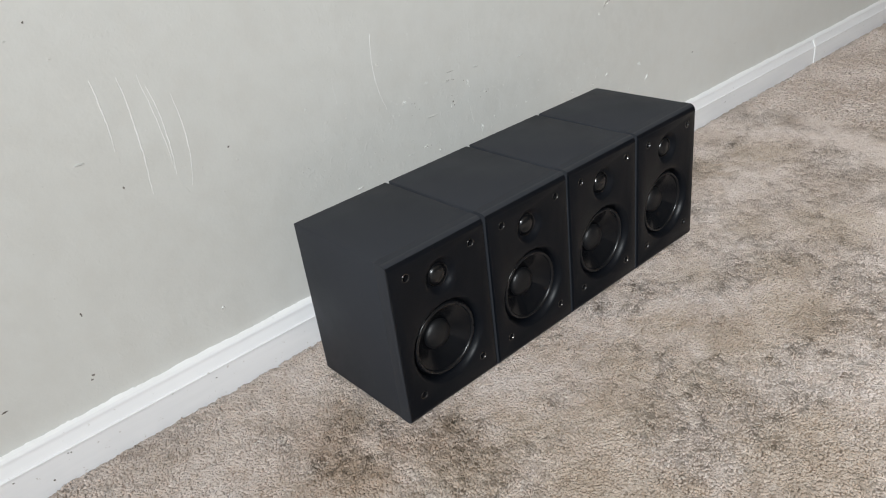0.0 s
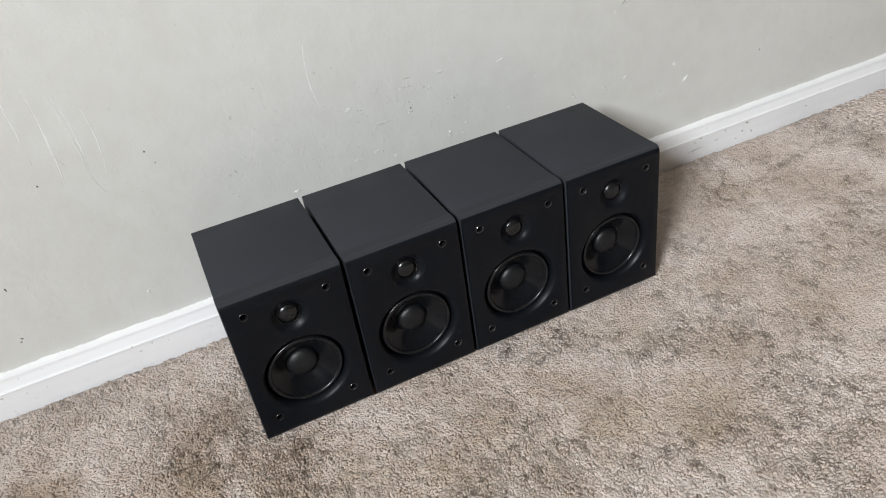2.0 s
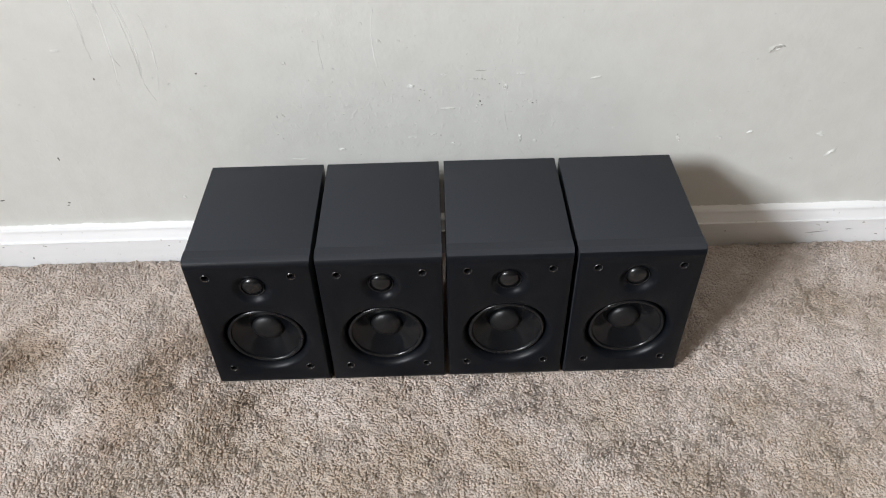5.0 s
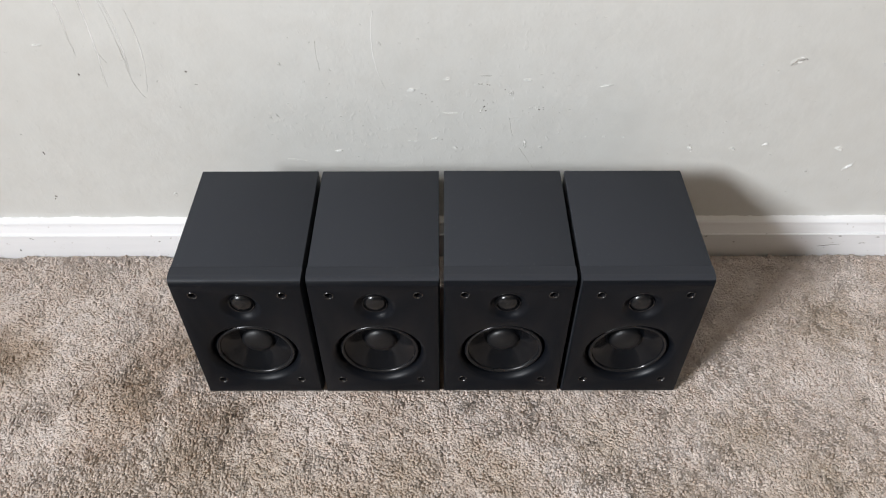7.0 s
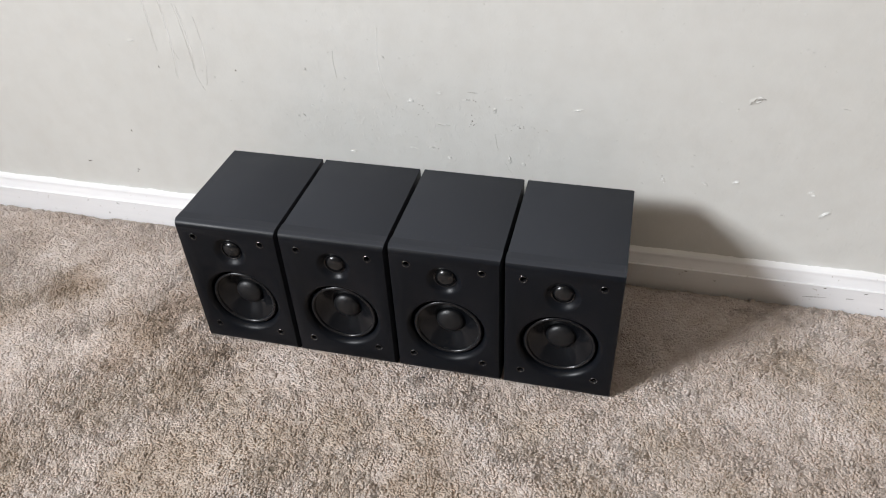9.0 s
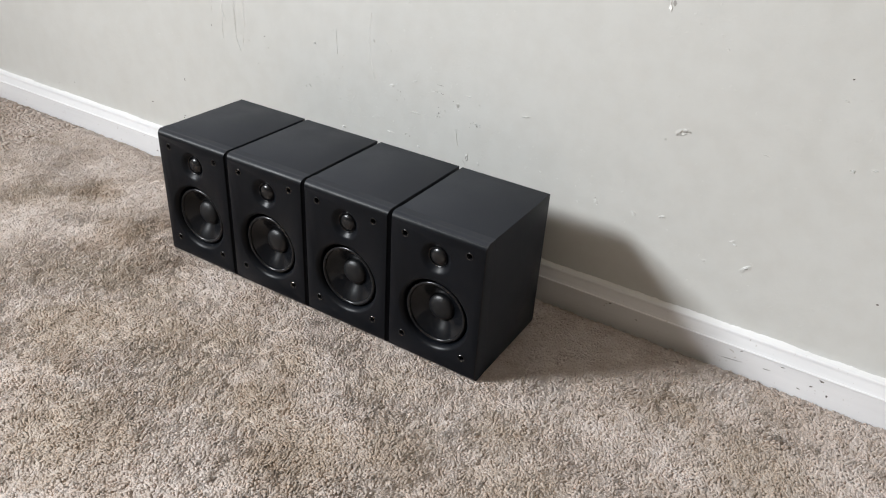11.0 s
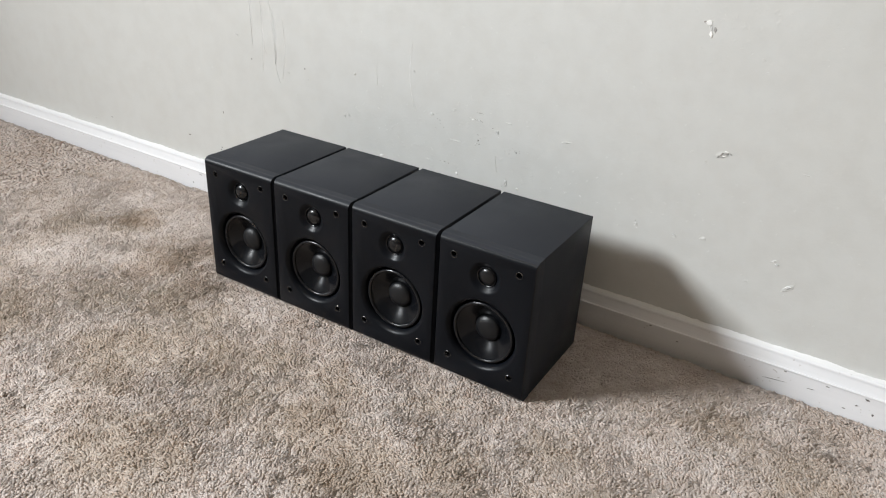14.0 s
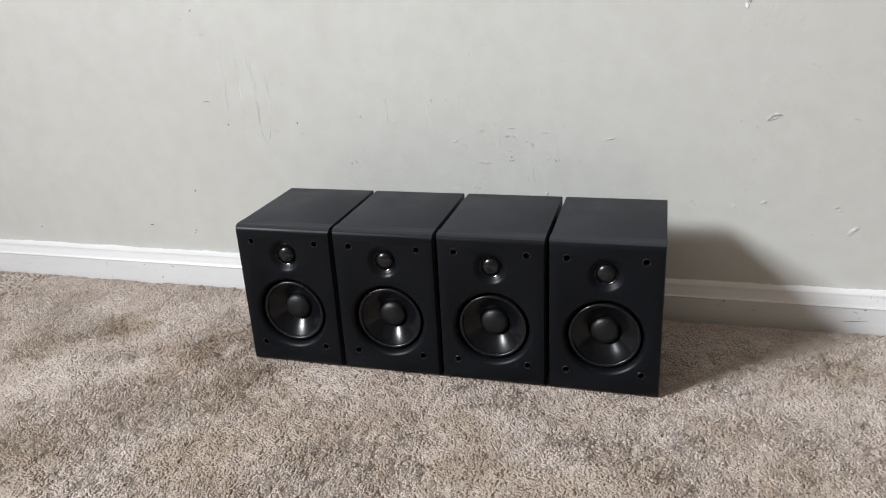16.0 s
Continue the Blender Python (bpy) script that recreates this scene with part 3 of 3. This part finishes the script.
def loudspeaker():
    sp = new("loudspeaker")
    case = box(-W / 2 + 0.0002, W / 2 - 0.0002, LIP + 0.0003, D, 0.0002, H - 0.0002, 0.0009)
    # hollow behind the drivers
    front = max((f for f in case.faces if f.normal.y < -0.99), key=lambda f: f.calc_area())
    bmesh.ops.inset_region(case, faces=[front], thickness=0.008, depth=0)
    for v in front.verts:
        v.co.y += 0.06
    part("cabinet", case, M_VINYL, sp, "matt black vinyl-wrapped box")
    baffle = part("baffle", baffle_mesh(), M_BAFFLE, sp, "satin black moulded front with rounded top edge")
    baffle.data.materials.append(M_VINYL)     # lighter rim colours put in the lip's light; satin on the round
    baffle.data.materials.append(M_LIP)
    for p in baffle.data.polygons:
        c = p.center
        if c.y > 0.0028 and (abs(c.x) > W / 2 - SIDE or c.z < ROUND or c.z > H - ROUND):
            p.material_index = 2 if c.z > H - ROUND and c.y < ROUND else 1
    tweeter = part("tweeter", lathe([(0.0156, 0.0125), (0.0150, 0.0070), (0.0147, 0.0054), (0.0142, 0.0047), (0.0136, 0.0051), (0.0132, 0.0068), (0.0130, 0.0105)], 0, TW_Z, 56), M_SOCKET, sp, "small round tweeter with a gloss ring")
    part("dome", lathe([(0.0131, 0.0090)] + [(0.0128 * math.cos(a), 0.0084 - 0.0068 * math.sin(a)) for a in [radians(d) for d in range(0, 90, 9)]] + [(0, 0.0016)], 0, TW_Z, 48), M_DOME, tweeter, "shiny dark grey dome")
    woofer = part("woofer", lathe([(0.0505, 0.0170), (0.0492, 0.0145), (0.0480, 0.0120), (0.0470, 0.0105)], 0, WF_Z, 80), M_BAFFLE, sp, "round woofer with a glossy black cone")
    part("surround", lathe([(0.0484, 0.0130)] + [(0.0456 - 0.0028 * math.cos(a), 0.0093 - 0.0036 * math.sin(a)) for a in [radians(d) for d in range(180, -1, -12)]], 0, WF_Z, 80), M_RUBBER, woofer, "half-round rubber surround")
    part("cone", lathe([(0.0430, 0.0091), (0.0420, 0.0097), (0.0360, 0.0132), (0.0300, 0.0174), (0.0240, 0.0217), (0.0205, 0.0241), (0.0180, 0.0255)], 0, WF_Z, 96), M_CONE, woofer, "glossy black plastic cone")
    part("dust_cap", lathe([(0.0199, 0.0262), (0.0198, 0.0234), (0.0195, 0.0220), (0.0187, 0.0207), (0.0175, 0.0194), (0.0154, 0.0179), (0.0124, 0.0165), (0.0088, 0.0155), (0.0046, 0.0149), (0, 0.0147)], 0, WF_Z, 64), M_CAP, woofer, "grained matt dust cap")
    for sx, sz in SCREWS:
        socket = part("grille_socket", lathe([(0.0057, 0.0005), (0.0055, -0.0004), (0.0051, -0.0008), (0.0046, -0.0007), (0.0040, 0.0001), (0.0036, 0.0014), (0.0034, 0.0030), (0.0034, 0.0085)], sx, sz, 28), M_SOCKET, sp, "small gloss ring for a grille peg")
        part("bore", lathe([(0.0035, 0.0078), (0, 0.0080)], sx, sz, 20), M_HOLE, socket, "dark peg hole")
    return sp


SPEAKERS = [(-0.2293, -0.2720, 0.0, "on carpet, first in the row, side exposed"), (-0.0767, -0.2722, 0.15, "on carpet, second in the row"), (0.0757, -0.2718, -0.1, "on carpet, third in the row"), (0.2284, -0.2722, 0.0, "on carpet, last in the row, casting shadow")]
first = loudspeaker()
for n, (x, y, turn, where) in enumerate(SPEAKERS):
    m = pose(x, y, 0.0, 0, 0, turn)
    sp = first if n == 0 else copy_thing(first, m)
    sp.matrix_basis = m
    tagged(sp, "black bookshelf loudspeaker " + where, "loudspeaker", "loudspeakers in a row")


# ---- carpet pile ----
def field(x, y, cell, seed):
    """Smooth noise in -1..1 over the floor, one value every cell metres."""
    rng = np.random.RandomState(seed)
    grid = rng.uniform(-1, 1, (128, 128))
    u, v = x / cell + 64.3, y / cell + 64.7
    i, j = np.floor(u).astype(int), np.floor(v).astype(int)
    fu, fv = u - i, v - j
    fu, fv = fu * fu * (3 - 2 * fu), fv * fv * (3 - 2 * fv)
    g = lambda a, b: grid[a % 128, b % 128]
    return (g(i, j) * (1 - fu) + g(i + 1, j) * fu) * (1 - fv) + (g(i, j + 1) * (1 - fu) + g(i + 1, j + 1) * fu) * fv


# where feet and furniture brushed the pile one way (+) or the other (-): place, spread, strength
WORN = [(-0.375, -0.255, 0.045, -1.2), (-0.39, -0.42, 0.09, -0.9), (-0.28, -0.335, 0.04, -1.0), (-0.59, -0.22, 0.05, -1.0), (-0.68, -0.29, 0.05, -0.9), (0.03, -0.50, 0.09, -0.6), (0.33, -0.47, 0.08, -0.5),
        (-0.18, -0.305, 0.05, 0.9), (0.0, -0.315, 0.06, 0.8), (0.16, -0.32, 0.06, 0.7), (-0.47, -0.33, 0.04, 0.8), (-0.50, -0.20, 0.05, 0.8), (-0.22, -0.44, 0.05, 0.7), (0.17, -0.46, 0.05, 0.6), (0.52, -0.30, 0.06, 0.7), (-0.62, -0.40, 0.07, 0.7)]


def pile(name, areas, step, thick, seed, label):
    rng = np.random.RandomState(seed)
    xs, ys = [], []
    for x0, x1, y0, y1 in areas:
        gx, gy = np.meshgrid(np.arange(x0, x1, step), np.arange(y0, y1, step))
        xs.append(gx.ravel())
        ys.append(gy.ravel())
    x, y = np.concatenate(xs), np.concatenate(ys)
    x = x + rng.uniform(-0.46, 0.46, x.size) * step
    y = np.minimum(y + rng.uniform(-0.46, 0.46, y.size) * step, -0.0172)
    # no tufts deep under the loudspeakers
    keep = ~((np.abs(x) < 0.296) & (y > -0.262) & (y < -0.092))
    x, y = x[keep], y[keep]
    n = x.size
    fbm = lambda cell, seed: field(x, y, cell, seed) + 0.55 * field(x, y, cell / 2, seed + 1) + 0.45 * field(x, y, cell / 4.3, seed + 2) + 0.45 * field(x, y, cell / 9, seed + 3)
    clump = field(x, y, 0.0062, 21)
    worn = sum(w * np.exp(-((x - px) ** 2 + (y - py) ** 2) / (2 * rad * rad)) for px, py, rad, w in WORN)
    brushed, across = np.tanh(2.0 * (0.95 * fbm(0.085, 31) - worn)), fbm(0.09, 41)
    height = 0.0010 + 0.0008 * field(x, y, 0.03, 9) + 0.0007 * clump + 0.0011 * field(x, y, 0.0105, 51) + rng.normal(0, 0.0003, n)
    height -= 0.008 * np.clip(1 - (-y - 0.016) / 0.030, 0, 1) ** 1.3
    # pressed down right along and under the boxes
    near = np.clip(1 - np.maximum(np.abs(x) - 0.3025, np.maximum(-0.270 - y, y + 0.084)) / 0.006, 0, 1)
    height = np.where(near > 0, np.minimum(height, 0.0028 - 0.003 * near), height)
    # the pile is brushed two ways in ragged patches, and tips gather in tufts
    lean_x = 0.0039 * brushed * 0.78 - 0.0022 * across * 0.62 + 0.0036 * field(x, y, 0.0090, 23) + rng.normal(0, 0.0007, n)
    lean_y = 0.0039 * brushed * 0.62 + 0.0022 * across * 0.78 + 0.0036 * field(x, y, 0.0090, 24) + rng.normal(0, 0.0007, n)
    lean_y = np.where(y > -0.03, np.minimum(lean_y, 0), lean_y)
    spin = rng.uniform(0, np.pi, n)
    fat = thick * rng.uniform(0.7, 1.3, n)
    K, LEVELS = 3, ((0.30, 0.95), (0.90, 1.1))
    R = len(LEVELS)
    verts = np.zeros((n, R * K + 1, 3))
    for ring, (f, s) in enumerate(LEVELS):
        z = -0.011 + (height + 0.011) * (f if ring < 1 else 0.90)
        bend = f ** 1.6
        for k in range(K):
            a = spin + 2 * np.pi * k / K + 0.5 * ring
            jit = rng.uniform(0.8, 1.2, n)
            verts[:, ring * K + k, 0] = x + lean_x * bend + np.cos(a) * fat * s * jit
            verts[:, ring * K + k, 1] = y + lean_y * bend + np.sin(a) * fat * s * jit
            verts[:, ring * K + k, 2] = z + (rng.normal(0, 0.0004, n) if ring else 0)
    verts[:, R * K] = np.stack([x + lean_x * 1.2, y + lean_y * 1.2, height], -1)
    faces = []
    for k in range(K):
        q = (k + 1) % K
        for ring in range(R - 1):
            a, b = ring * K, (ring + 1) * K
            faces += [(a + k, a + q, b + q), (a + k, b + q, b + k)]
        faces.append(((R - 1) * K + k, (R - 1) * K + q, R * K))
    tri = (np.array(faces)[None] + (np.arange(n) * (R * K + 1))[:, None, None]).reshape(-1)
    me = bpy.data.meshes.new(name)
    me.vertices.add(n * (R * K + 1))
    me.vertices.foreach_set("co", verts.reshape(-1).astype(np.float32))
    count = tri.size // 3
    me.loops.add(tri.size)
    me.loops.foreach_set("vertex_index", tri.astype(np.int32))
    me.polygons.add(count)
    me.polygons.foreach_set("loop_start", np.arange(0, tri.size, 3, dtype=np.int32))
    me.polygons.foreach_set("use_smooth", np.ones(count, dtype=bool))
    me.update(calc_edges=True)
    me.materials.append(M_YARN)
    return tagged(new(name, me), label, "carpet", "", "stuff")


NEAR_X0, NEAR_X1, NEAR_Y = -0.90, 0.90, -0.80
pile("carpet_pile", [(NEAR_X0, NEAR_X1, NEAR_Y, -0.018)], 0.0024, 0.0025, 11, "worn beige cut-pile carpet with brown stains")
pile("carpet_pile", [(-2.2, NEAR_X0, -1.0, -0.018), (NEAR_X1, 2.5, -1.0, -0.018), (NEAR_X0, NEAR_X1, -1.15, NEAR_Y)], 0.0062, 0.0052, 12, "worn beige cut-pile carpet further along the wall")
